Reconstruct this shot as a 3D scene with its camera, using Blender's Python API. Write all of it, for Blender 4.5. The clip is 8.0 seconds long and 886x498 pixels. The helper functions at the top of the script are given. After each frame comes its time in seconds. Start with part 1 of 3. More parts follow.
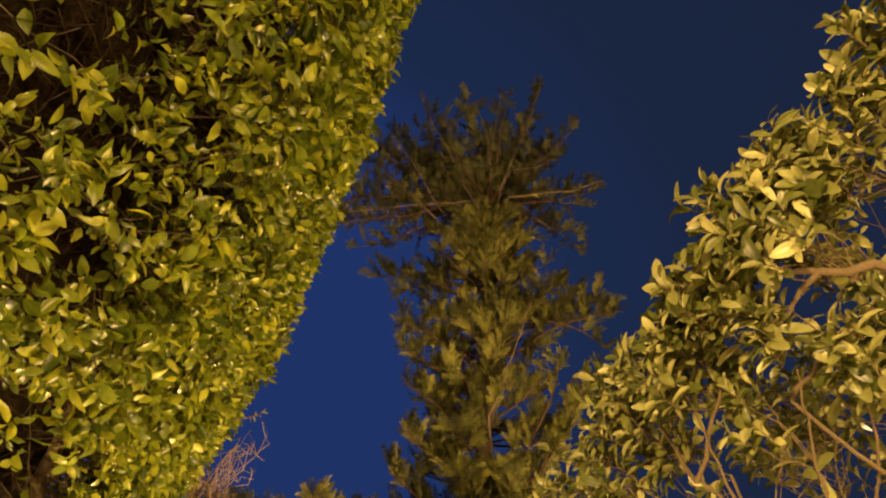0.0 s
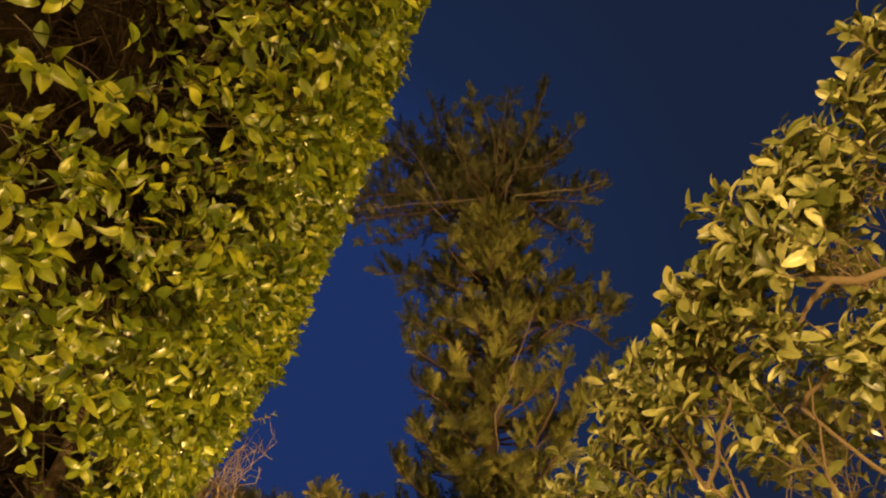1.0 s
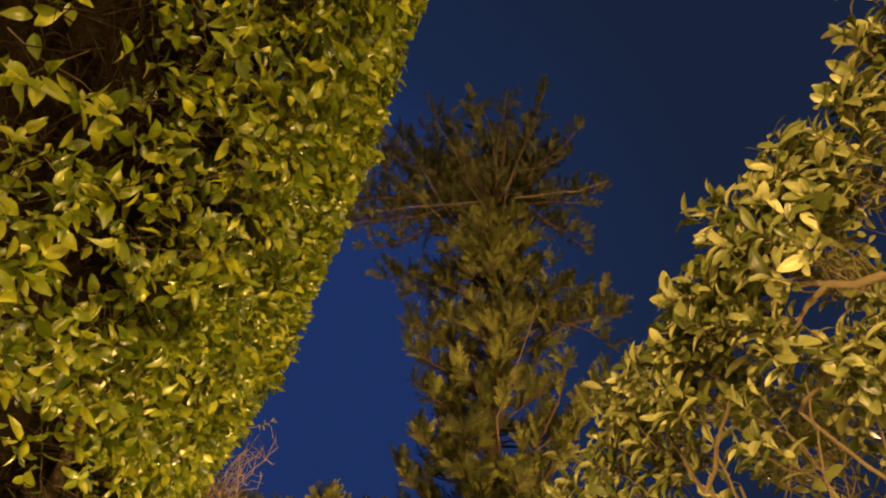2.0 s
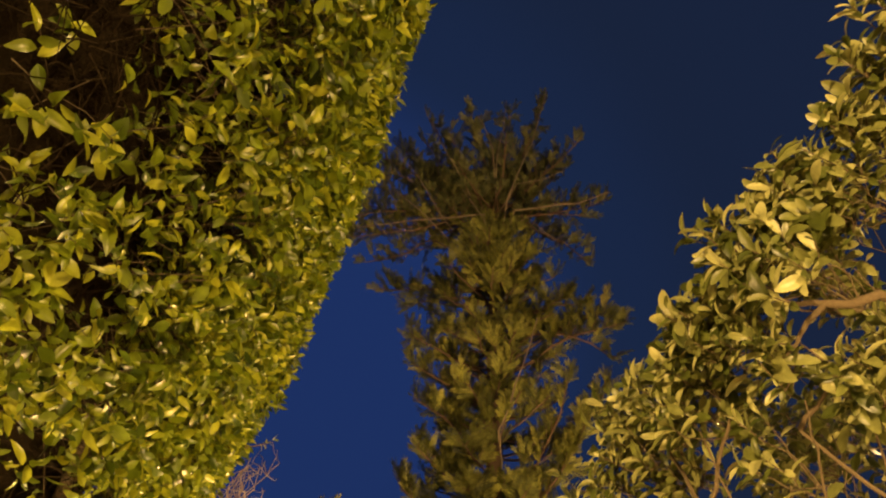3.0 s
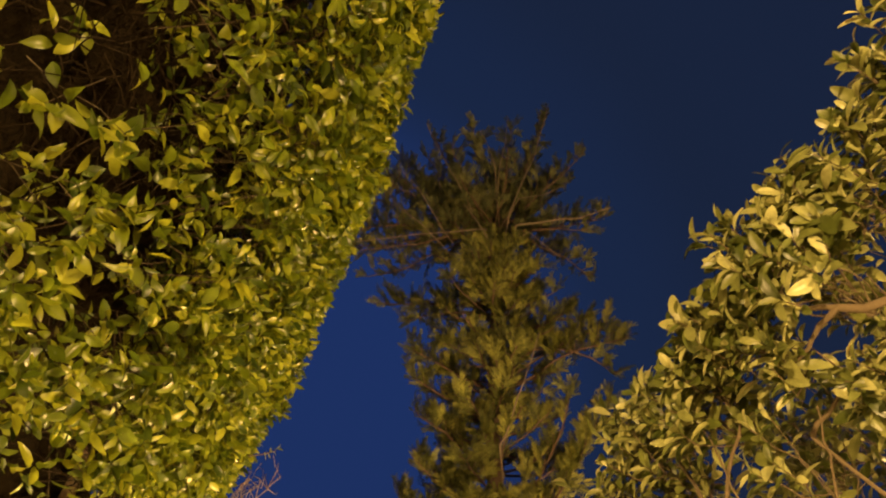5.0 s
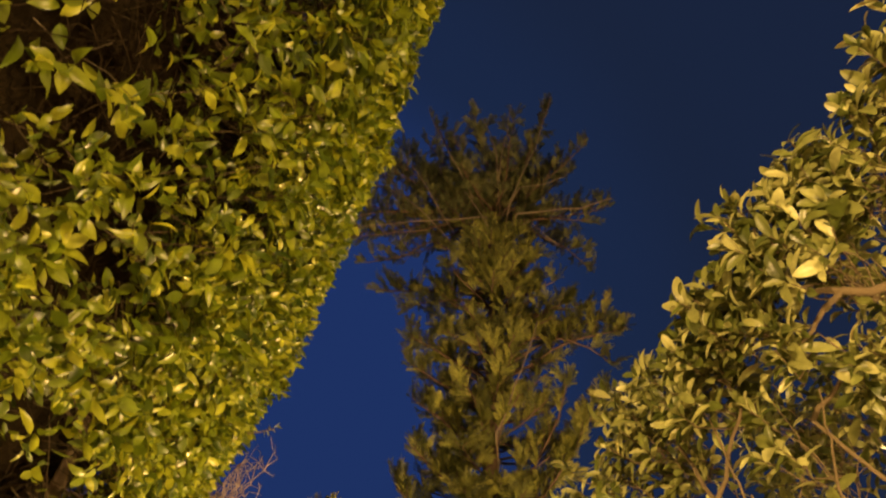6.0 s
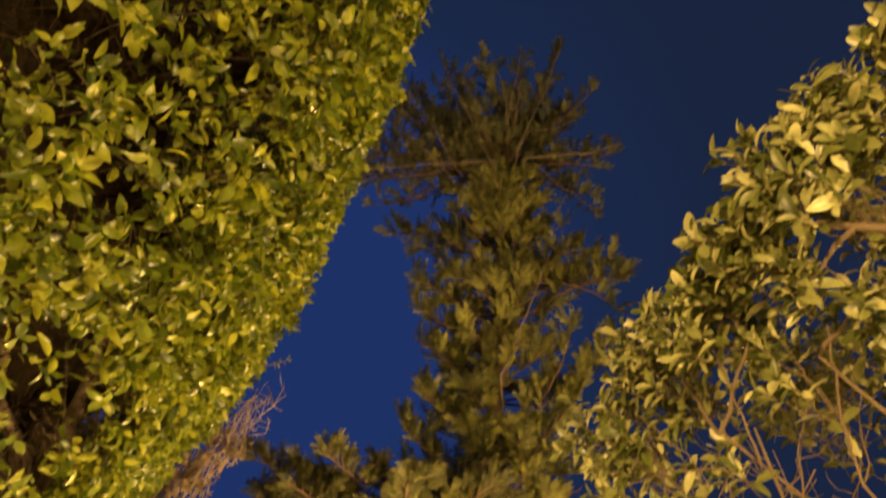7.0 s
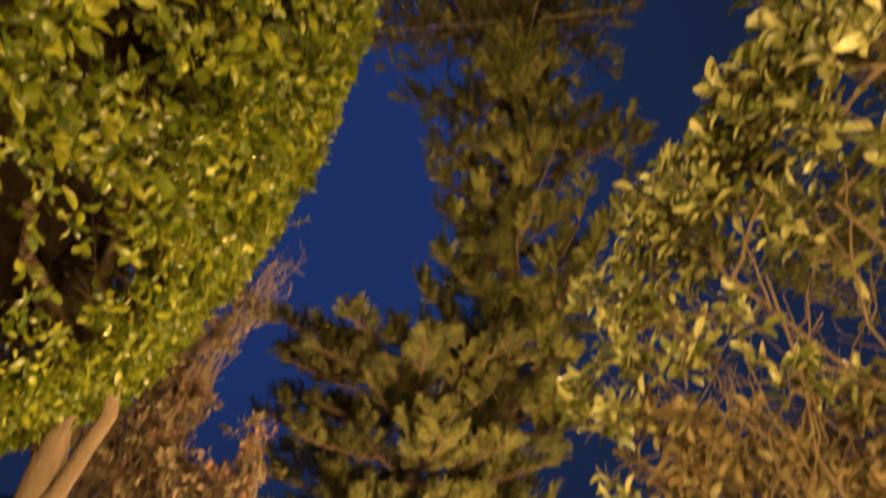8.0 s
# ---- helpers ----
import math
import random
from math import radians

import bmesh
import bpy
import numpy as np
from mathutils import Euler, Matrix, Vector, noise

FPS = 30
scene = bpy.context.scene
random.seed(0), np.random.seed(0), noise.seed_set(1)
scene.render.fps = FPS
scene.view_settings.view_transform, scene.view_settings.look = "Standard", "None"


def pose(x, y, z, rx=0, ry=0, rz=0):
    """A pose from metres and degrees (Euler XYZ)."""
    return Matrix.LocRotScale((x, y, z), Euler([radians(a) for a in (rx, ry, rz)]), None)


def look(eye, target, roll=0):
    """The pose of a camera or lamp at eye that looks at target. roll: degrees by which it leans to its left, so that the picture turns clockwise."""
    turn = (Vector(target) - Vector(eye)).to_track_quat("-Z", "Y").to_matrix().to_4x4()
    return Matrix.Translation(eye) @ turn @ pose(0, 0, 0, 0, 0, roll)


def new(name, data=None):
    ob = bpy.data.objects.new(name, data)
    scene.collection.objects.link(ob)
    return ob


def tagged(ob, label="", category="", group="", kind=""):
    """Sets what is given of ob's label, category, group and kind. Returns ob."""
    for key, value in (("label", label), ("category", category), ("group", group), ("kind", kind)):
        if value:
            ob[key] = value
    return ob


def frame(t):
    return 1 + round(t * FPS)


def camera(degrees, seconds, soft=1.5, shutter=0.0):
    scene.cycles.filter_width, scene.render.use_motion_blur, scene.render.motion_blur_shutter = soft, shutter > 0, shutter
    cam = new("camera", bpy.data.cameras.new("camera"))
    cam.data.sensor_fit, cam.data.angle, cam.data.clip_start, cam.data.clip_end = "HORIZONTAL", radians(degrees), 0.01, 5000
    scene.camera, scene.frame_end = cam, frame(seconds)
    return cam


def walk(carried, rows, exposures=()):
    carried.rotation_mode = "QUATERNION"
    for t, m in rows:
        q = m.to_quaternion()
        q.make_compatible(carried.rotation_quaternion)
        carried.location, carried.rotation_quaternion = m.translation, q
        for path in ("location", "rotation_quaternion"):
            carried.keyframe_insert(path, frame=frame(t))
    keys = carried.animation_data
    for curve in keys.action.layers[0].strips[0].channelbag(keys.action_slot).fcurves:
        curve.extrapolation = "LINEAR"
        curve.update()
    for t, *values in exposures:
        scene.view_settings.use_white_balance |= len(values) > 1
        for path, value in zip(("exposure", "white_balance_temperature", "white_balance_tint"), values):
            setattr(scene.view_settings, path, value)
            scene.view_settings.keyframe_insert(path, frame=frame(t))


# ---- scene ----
cam = camera(61.2, 8.0, soft=2.1, shutter=0.9)
PATH = [
    (0, (-0.117, 0.039, 1.569), (-0.046, 1.745, 2.61), -0.7),
    (0.5, (-0.128, 0.021, 1.593), (-0.065, 1.732, 2.627), -0.6),
    (1, (-0.141, 0.011, 1.6), (-0.084, 1.722, 2.633), -0.4),
    (2.5, (-0.113, -0.017, 1.628), (-0.061, 1.686, 2.676), -1.1),
    (3, (-0.118, -0.037, 1.639), (-0.066, 1.656, 2.703), -1.2),
    (3.5, (-0.107, -0.038, 1.642), (-0.057, 1.644, 2.722), -1.0),
    (4, (-0.116, -0.032, 1.63), (-0.065, 1.639, 2.728), -1.1),
    (5.5, (-0.171, 0.015, 1.585), (-0.116, 1.684, 2.686), -0.7),
    (6, (-0.177, 0.034, 1.564), (-0.122, 1.718, 2.641), 0.1),
    (6.5, (-0.187, 0.048, 1.536), (-0.13, 1.756, 2.575), 0.9),
    (7, (-0.195, 0.059, 1.515), (-0.154, 1.817, 2.468), 1.1),
    (7.5, (-0.186, 0.061, 1.488), (-0.166, 1.882, 2.314), 1.3),
    (8, (-0.197, 0.07, 1.441), (-0.19, 1.967, 2.076), 0.8),
]
EXPOSURES = [(0.0, 0.05, 6500, 13), (0.6, -0.05, 6500, 10), (3.5, -0.1, 6500, 10), (5.8, -0.05, 6500, 10), (6.8, 0.0, 6450, 13), (8.0, -0.08, 6200, 14)]
walk(cam, [(t, look(eye, target, roll)) for t, eye, target, roll in PATH], EXPOSURES)

# ---- world and lights ----
world = bpy.data.worlds.new("dusk_sky")
scene.world = world
world.use_nodes = True
wn, wl = world.node_tree.nodes, world.node_tree.links
back = wn["Background"]
coord = wn.new("ShaderNodeTexCoord")
glow = wn.new("ShaderNodeVectorMath")
glow.operation = "DOT_PRODUCT"
glow.inputs[1].default_value = Vector((-0.19, 0.90, 0.40)).normalized()
cloud = wn.new("ShaderNodeTexNoise")
cloud.inputs["Scale"].default_value = 2.6
cloud.inputs["Detail"].default_value = 2.0
mixer = wn.new("ShaderNodeMath")
mixer.operation = "MULTIPLY_ADD"
mixer.inputs[1].default_value = 0.05
sky_ramp = wn.new("ShaderNodeValToRGB")
sky_ramp.color_ramp.interpolation = "EASE"
stops = [(0.40, (0.0098, 0.0155, 0.039)), (0.84, (0.0100, 0.0180, 0.047)), (0.93, (0.0102, 0.0208, 0.061)), (1.0, (0.0125, 0.031, 0.125))]
while len(sky_ramp.color_ramp.elements) < len(stops):
    sky_ramp.color_ramp.elements.new(0.5)
for element, (place, colour) in zip(sky_ramp.color_ramp.elements, stops):
    element.position, element.color = place, (*colour, 1)
wl.new(coord.outputs["Generated"], glow.inputs[0])
wl.new(coord.outputs["Generated"], cloud.inputs["Vector"])
wl.new(cloud.outputs["Fac"], mixer.inputs[0])
wl.new(glow.outputs["Value"], mixer.inputs[2])
wl.new(mixer.outputs["Value"], sky_ramp.inputs["Fac"])
wl.new(sky_ramp.outputs["Color"], back.inputs["Color"])
back.inputs["Strength"].default_value = 1.0


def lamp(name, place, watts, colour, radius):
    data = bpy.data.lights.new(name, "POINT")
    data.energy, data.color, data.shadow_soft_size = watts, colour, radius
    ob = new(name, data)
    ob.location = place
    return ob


# unseen warm lights behind the eye, inferred from the lit leaves, places guessed
lamp("unseen_back_light", (6.5, -4.5, 2.6), 4000, (1.0, 0.61, 0.24), 0.2)
lamp("unseen_back_light", (-4.2, -8.6, 4.6), 11000, (1.0, 0.61, 0.24), 0.2)
# low lights added out of view further on, to brighten undersides, pine and bush
lamp("unseen_low_light", (-1.0, 3.2, 0.5), 290, (1.0, 0.61, 0.24), 0.08)
lamp("unseen_low_light", (0.9, 8.6, 0.8), 1300, (1.0, 0.61, 0.24), 0.08)


# ---- materials ----
def material(name):
    m = bpy.data.materials.new(name)
    m.use_nodes = True
    return m, m.node_tree.nodes, m.node_tree.links, m.node_tree.nodes["Principled BSDF"]


def ramp_node(nodes, colours):
    node = nodes.new("ShaderNodeValToRGB")
    ramp = node.color_ramp
    while len(ramp.elements) < len(colours):
        ramp.elements.new(0.5)
    for i, colour in enumerate(colours):
        ramp.elements[i].position = i / (len(colours) - 1)
        ramp.elements[i].color = (*colour, 1)
    return node


def leaf_material(name, colours, rough, through_light, mottle=30.0, low=0.72, high=1.2):
    m, nodes, links, bsdf = material(name)
    geo, info = nodes.new("ShaderNodeNewGeometry"), nodes.new("ShaderNodeObjectInfo")
    add = nodes.new("ShaderNodeMath")
    add.operation = "ADD"
    fract = nodes.new("ShaderNodeMath")
    fract.operation = "FRACT"
    links.new(geo.outputs["Random Per Island"], add.inputs[0])
    links.new(info.outputs["Random"], add.inputs[1])
    links.new(add.outputs[0], fract.inputs[0])
    ramp = ramp_node(nodes, colours)
    links.new(fract.outputs[0], ramp.inputs["Fac"])
    tex = nodes.new("ShaderNodeTexNoise")
    tex.inputs["Scale"].default_value, tex.inputs["Detail"].default_value = mottle, 4.0
    links.new(nodes.new("ShaderNodeTexCoord").outputs["Object"], tex.inputs["Vector"])
    tone = nodes.new("ShaderNodeMapRange")
    tone.inputs["From Min"].default_value, tone.inputs["From Max"].default_value = 0.25, 0.75
    tone.inputs["To Min"].default_value, tone.inputs["To Max"].default_value = low, high
    links.new(tex.outputs["Fac"], tone.inputs["Value"])
    mix = nodes.new("ShaderNodeVectorMath")
    mix.operation = "SCALE"
    links.new(ramp.outputs["Color"], mix.inputs[0])
    links.new(tone.outputs["Result"], mix.inputs["Scale"])
    links.new(mix.outputs[0], bsdf.inputs["Base Color"])
    bsdf.inputs["Roughness"].default_value = rough
    bsdf.inputs["Specular IOR Level"].default_value = 0.5
    bump = nodes.new("ShaderNodeBump")
    bump.inputs["Strength"].default_value, bump.inputs["Distance"].default_value = 0.35, 0.004
    links.new(tex.outputs["Fac"], bump.inputs["Height"])
    links.new(bump.outputs["Normal"], bsdf.inputs["Normal"])
    if through_light:
        lucent, blend = nodes.new("ShaderNodeBsdfTranslucent"), nodes.new("ShaderNodeMixShader")
        blend.inputs["Fac"].default_value = through_light
        links.new(mix.outputs[0], lucent.inputs["Color"])
        links.new(bsdf.outputs[0], blend.inputs[1])
        links.new(lucent.outputs[0], blend.inputs[2])
        links.new(blend.outputs[0], nodes["Material Output"].inputs["Surface"])
    return m


def rough_material(name, colours, scale, rough=0.9, relief=0.02, stretch=(1, 1, 1), gloss=0.5):
    m, nodes, links, bsdf = material(name)
    place, warp = nodes.new("ShaderNodeTexCoord"), nodes.new("ShaderNodeMapping")
    warp.inputs["Scale"].default_value = stretch
    links.new(place.outputs["Object"], warp.inputs["Vector"])
    big, small = nodes.new("ShaderNodeTexNoise"), nodes.new("ShaderNodeTexNoise")
    big.inputs["Scale"].default_value, small.inputs["Scale"].default_value = scale, scale * 9
    small.inputs["Detail"].default_value = 8.0
    both = nodes.new("ShaderNodeMath")
    both.operation = "MULTIPLY_ADD"
    both.inputs[1].default_value = 0.55
    links.new(warp.outputs[0], big.inputs["Vector"])
    links.new(warp.outputs[0], small.inputs["Vector"])
    half = nodes.new("ShaderNodeMath")
    half.operation = "MULTIPLY"
    half.inputs[1].default_value = 0.45
    links.new(small.outputs["Fac"], half.inputs[0])
    links.new(big.outputs["Fac"], both.inputs[0])
    links.new(half.outputs[0], both.inputs[2])
    ramp = ramp_node(nodes, colours)
    links.new(both.outputs[0], ramp.inputs["Fac"])
    links.new(ramp.outputs["Color"], bsdf.inputs["Base Color"])
    bsdf.inputs["Roughness"].default_value = rough
    bsdf.inputs["Specular IOR Level"].default_value = gloss
    bump = nodes.new("ShaderNodeBump")
    bump.inputs["Strength"].default_value, bump.inputs["Distance"].default_value = 0.8, relief
    links.new(small.outputs["Fac"], bump.inputs["Height"])
    links.new(bump.outputs["Normal"], bsdf.inputs["Normal"])
    return m


FICUS_LEAF = leaf_material("ficus_leaf", [(0.04, 0.068, 0.005), (0.108, 0.152, 0.008), (0.19, 0.24, 0.011), (0.38, 0.41, 0.026), (0.18, 0.23, 0.010), (0.070, 0.108, 0.006)], 0.33, 0.16)
SHRUB_LEAF = leaf_material("laurel_leaf", [(0.052, 0.068, 0.011), (0.112, 0.134, 0.023), (0.21, 0.225, 0.058), (0.48, 0.48, 0.18), (0.275, 0.285, 0.085), (0.075, 0.10, 0.016)], 0.36, 0.12)
BROWN_LEAF = leaf_material("brown_laurel_leaf", [(0.06, 0.045, 0.014), (0.13, 0.095, 0.03), (0.21, 0.16, 0.055), (0.14, 0.13, 0.032), (0.30, 0.25, 0.10)], 0.5, 0.12)
# duller needles for the brushes above the head height
HEAD_NEEDLE = leaf_material("dull_conifer_needle", [(0.10, 0.12, 0.046), (0.18, 0.20, 0.068), (0.31, 0.325, 0.11), (0.14, 0.163, 0.06)], 0.65, 0.1, 2.2, 0.5, 1.5)
NEEDLE = leaf_material("conifer_needle", [(0.090, 0.106, 0.025), (0.225, 0.243, 0.05), (0.48, 0.49, 0.10), (0.18, 0.20, 0.043)], 0.6, 0.12, 2.6, 0.55, 1.5)
DARK_NEEDLE = leaf_material("dark_conifer_needle", [(0.045, 0.05, 0.012), (0.11, 0.118, 0.024), (0.20, 0.205, 0.04), (0.075, 0.08, 0.018)], 0.6, 0.1, 2.6, 0.5, 1.5)
DRY_LEAF = leaf_material("dry_leaf", [(0.28, 0.21, 0.12), (0.42, 0.34, 0.20), (0.34, 0.23, 0.14), (0.31, 0.27, 0.14), (0.46, 0.38, 0.24)], 0.7, 0.2)
RED_LEAF = leaf_material("withered_red_leaf", [(0.34, 0.17, 0.10), (0.46, 0.23, 0.15), (0.40, 0.29, 0.17), (0.48, 0.30, 0.19)], 0.7, 0.2)
TWIG_BARK = rough_material("twig_bark", [(0.05, 0.034, 0.015), (0.125, 0.092, 0.043), (0.22, 0.172, 0.088)], 9.0, relief=0.004)
PALE_BARK = rough_material("pale_bark", [(0.20, 0.15, 0.10), (0.32, 0.25, 0.17), (0.42, 0.34, 0.24)], 4.0, relief=0.01, stretch=(1, 1, 0.3))
FICUS_BARK = rough_material("ficus_bark", [(0.11, 0.08, 0.05), (0.21, 0.155, 0.095), (0.32, 0.245, 0.155)], 5.0, relief=0.02, stretch=(1, 1, 0.4))
PINE_BARK = rough_material("pine_bark", [(0.13, 0.085, 0.05), (0.24, 0.165, 0.10), (0.36, 0.27, 0.18)], 5.0, relief=0.03, stretch=(1, 1, 0.35))
PINE_TWIG = rough_material("pine_twig", [(0.24, 0.18, 0.11), (0.36, 0.285, 0.185), (0.46, 0.38, 0.26)], 7.0, relief=0.01)
BROWN_TWIG = rough_material("brown_twig", [(0.03, 0.02, 0.008), (0.07, 0.05, 0.02), (0.12, 0.09, 0.04)], 9.0, relief=0.004)
SHADED_DEAD_TWIG = rough_material("shaded_dead_twig", [(0.008, 0.0055, 0.0025), (0.018, 0.012, 0.005), (0.038, 0.024, 0.010)], 9.0, relief=0.004, gloss=0.1)
SHADE_CORE = rough_material("shade_core", [(0.010, 0.008, 0.003), (0.022, 0.015, 0.006), (0.04, 0.028, 0.010)], 6.0, relief=0.05, gloss=0.1)
# the ground is unseen; its paleness is chosen to bounce warm light upward
BOUNCE_GROUND = rough_material("pale_bounce_ground", [(0.22, 0.20, 0.16), (0.32, 0.29, 0.24), (0.42, 0.38, 0.32)], 0.8, relief=0.004)


# ---- mesh tools ----
rng = np.random.default_rng(7)


def unit(a):
    a = np.asarray(a, float)
    return a / np.maximum(np.linalg.norm(a, axis=-1, keepdims=True), 1e-9)


def tri_mesh(name, verts, tris, smooth=True):
    """A mesh from arrays of corners and triangles."""
    me = bpy.data.meshes.new(name)
    me.vertices.add(len(verts))
    me.vertices.foreach_set("co", np.asarray(verts, np.float32).ravel())
    me.loops.add(len(tris) * 3)
    me.loops.foreach_set("vertex_index", np.asarray(tris, np.int32).ravel())
    me.polygons.add(len(tris))
    me.polygons.foreach_set("loop_start", np.arange(0, len(tris) * 3, 3, dtype=np.int32))
    me.polygons.foreach_set("use_smooth", np.full(len(tris), smooth))
    me.update(calc_edges=True)
    me.validate()
    return me


def part(name, me, mat, parent, label="", kind=""):
    if not me.materials:
        me.materials.append(mat)
    ob = new(name, me)
    ob.parent = parent
    return tagged(ob, label, kind=kind)


def thing(name, place, label, category, group=""):
    ob = new(name)
    ob.location = place
    ob.empty_display_size = 0.2
    return tagged(ob, label, category, group)


def leaf_shape(ratio, droop, fold, rows=((0.28, 0.80), (0.60, 1.0), (0.87, 0.52)), twist=0.0, across=(-1.0, 0.0, 1.0)):
    """One leaf of length 1 along +y, folded along its midrib and bent down to its tip; rows: where along it, how wide; across: the shares of the half width."""
    verts, w = [(0, 0, 0)], len(across)
    for y, share in rows:
        half, z = ratio / 2 * share, -droop * y * y
        verts += [(half * c, y, z + half * (fold * (abs(c) ** 0.7 - 0.35 * c * c) - twist * y * c)) for c in across]
    n = len(verts)
    verts.append((0, 1, -droop))
    tris = [(0, 2 + k, 1 + k) for k in range(w - 1)]
    for row in range(1, n - w, w):
        for k in range(row, row + w - 1):
            tris += [(k, k + 1, k + w + 1), (k, k + w + 1, k + w)]
    tris += [(n - w + k, n - w + k + 1, n) for k in range(w - 1)]
    return np.array(verts, float), np.array(tris)


# outlines of a blunt and of a pointed leaf: where along it, how wide; and its columns
OBOVATE = ((0.18, 0.42), (0.42, 0.84), (0.66, 1.0), (0.84, 0.80), (0.95, 0.44))
WIDE = (-1.0, -0.5, 0.0, 0.5, 1.0)
LANCE = ((0.14, 0.46), (0.34, 0.90), (0.54, 1.0), (0.74, 0.74), (0.90, 0.32))


def plume_shape(pairs, sprays, seed, reach=0.36, width=0.036, cup=0.25):
    """A flat feather of needles in pairs along a shoot of length 1 on +y, with smaller side feathers; all of it hangs together."""
    r = np.random.default_rng(seed)
    verts, tris = [], []
    stems = [(0.0, np.array((0, 1.0, 0)), 1.0)]
    for k in range(sprays):
        s = -1 if k % 2 else 1
        stems.append((0.06 + 0.13 * k, unit(np.array((s * r.uniform(0.5, 0.85), 1.0, r.uniform(-0.35, 0.5)))), r.uniform(0.50, 0.70)))
    for start, way, share in stems:
        count = int(pairs * (0.35 + 0.65 * share))
        u = unit(np.cross(way, (0, 0, 1.0)))
        v = np.cross(u, way)
        root, first = np.array((0, start, 0)), len(verts)
        verts += [root + way * f * share * 0.86 for f in np.linspace(0, 1, count)]
        for i in range(count):
            f = i / (count - 1)
            for s in (-1, 1):
                th = (0.98 - 0.62 * f) * r.uniform(0.8, 1.15)
                d = unit(way * math.cos(th) + u * s * math.sin(th) + v * (cup + r.normal(0, 0.28)))
                side = unit(np.cross(d, v + u * r.normal(0, 0.35))) * width / 2
                size = reach * share * r.uniform(0.8, 1.1) * (0.72 + 0.5 * f * (1.35 - f))
                n, base = len(verts), verts[first + i]
                verts += [base + d * size * 0.5 - side, base + d * size * 0.55 + side, base + d * size]
                tris += [(first + i, n + 1, n), (n, n + 1, n + 2)]
            if i:
                tris += [(first + i - 1, n, first + i)]
    return np.array(verts, float), np.array(tris)


def frames_of(axis, up):
    """Turns that carry +y to axis and +z as near to up as it goes."""
    y = unit(axis)
    x = unit(np.cross(y, up))
    z = np.cross(x, y)
    return np.stack([x, y, z], axis=-1)


def scatter(shapes, where, turns, sizes, pick):
    """All the pieces joined, each piece one island."""
    verts, tris, base = [], [], 0
    for k, (v, t) in enumerate(shapes):
        chosen = np.nonzero(pick == k)[0]
        if not len(chosen):
            continue
        p = np.einsum("nij,vj->nvi", turns[chosen], v) * sizes[chosen, None, None] + where[chosen, None, :]
        verts.append(p.reshape(-1, 3))
        tris.append((t[None] + (np.arange(len(chosen)) * len(v))[:, None, None] + base).reshape(-1, 3))
        base += len(chosen) * len(v)
    return np.concatenate(verts), np.concatenate(tris)


def singles(name, meshes, mat, parent, where, turns, sizes, pick):
    """The same pieces as objects of their own on shared meshes."""
    for p, r, s, k in zip(where, turns, sizes, pick):
        ob = part(name, meshes[k], mat, parent)
        ob.matrix_basis = Matrix.Translation(p) @ Matrix(r.tolist()).to_4x4() @ Matrix.Diagonal((s, s, s, 1))


def foliage(thing_ob, name, bulk_name, shapes, mat, where, turns, sizes, order, single=300, bulk_label=""):
    """Leaves of a thing: the first ones by order as parts, the rest joined."""
    pick = rng.integers(0, len(shapes), len(where))
    origin = np.array(thing_ob.location)
    first = np.argsort(order)[:single]
    rest = np.setdiff1d(np.arange(len(where)), first)
    meshes = [tri_mesh(name, v, t) for v, t in shapes]
    verts, tris = scatter(shapes, where[rest] - origin, turns[rest], sizes[rest], pick[rest])
    part(bulk_name, tri_mesh(bulk_name, verts, tris), mat, thing_ob, bulk_label, "stuff")
    singles(name, meshes, mat, thing_ob, where[first] - origin, turns[first], sizes[first], pick[first])


def shoots(base, axis, length, leaves, size, flat=0.0, spread=(1.15, 0.55), loose=0.25):
    """Leaves set in a spiral along straight shoots: places, turns, sizes."""
    n = len(base)
    i = np.arange(leaves)
    f = (i + 0.6) / leaves
    a = i[None] * 2.39996 + rng.uniform(0, 6.28, (n, 1)) + rng.normal(0, 0.35, (n, leaves))
    axis = unit(axis)
    helper = np.where(np.abs(axis[:, 2:3]) > 0.9, np.array([[1.0, 0, 0]]), np.array([[0, 0, 1.0]]))
    u = unit(np.cross(axis, helper))
    v = np.cross(axis, u)
    radial = np.cos(a)[..., None] * u[:, None] + np.sin(a)[..., None] * v[:, None]
    th = spread[0] + (spread[1] - spread[0]) * f[None] + rng.normal(0, 0.22, (n, leaves))
    d = axis[:, None] * np.cos(th)[..., None] + radial * np.sin(th)[..., None]
    up = axis[:, None] * np.sin(th)[..., None] - radial * np.cos(th)[..., None]
    up = up + np.array((0, 0, flat)) + rng.normal(0, loose, up.shape)
    d = d + rng.normal(0, loose * 0.5, d.shape) + np.array((0, 0, -0.5 * loose))
    where = base[:, None] + axis[:, None] * (length[:, None] * f[None])[..., None]
    sizes = size * rng.uniform(0.55, 1.22, (n, leaves)) * (1.0 - 0.25 * (f[None] > 0.85))
    return where.reshape(-1, 3), frames_of(d.reshape(-1, 3), up.reshape(-1, 3)), sizes.ravel()


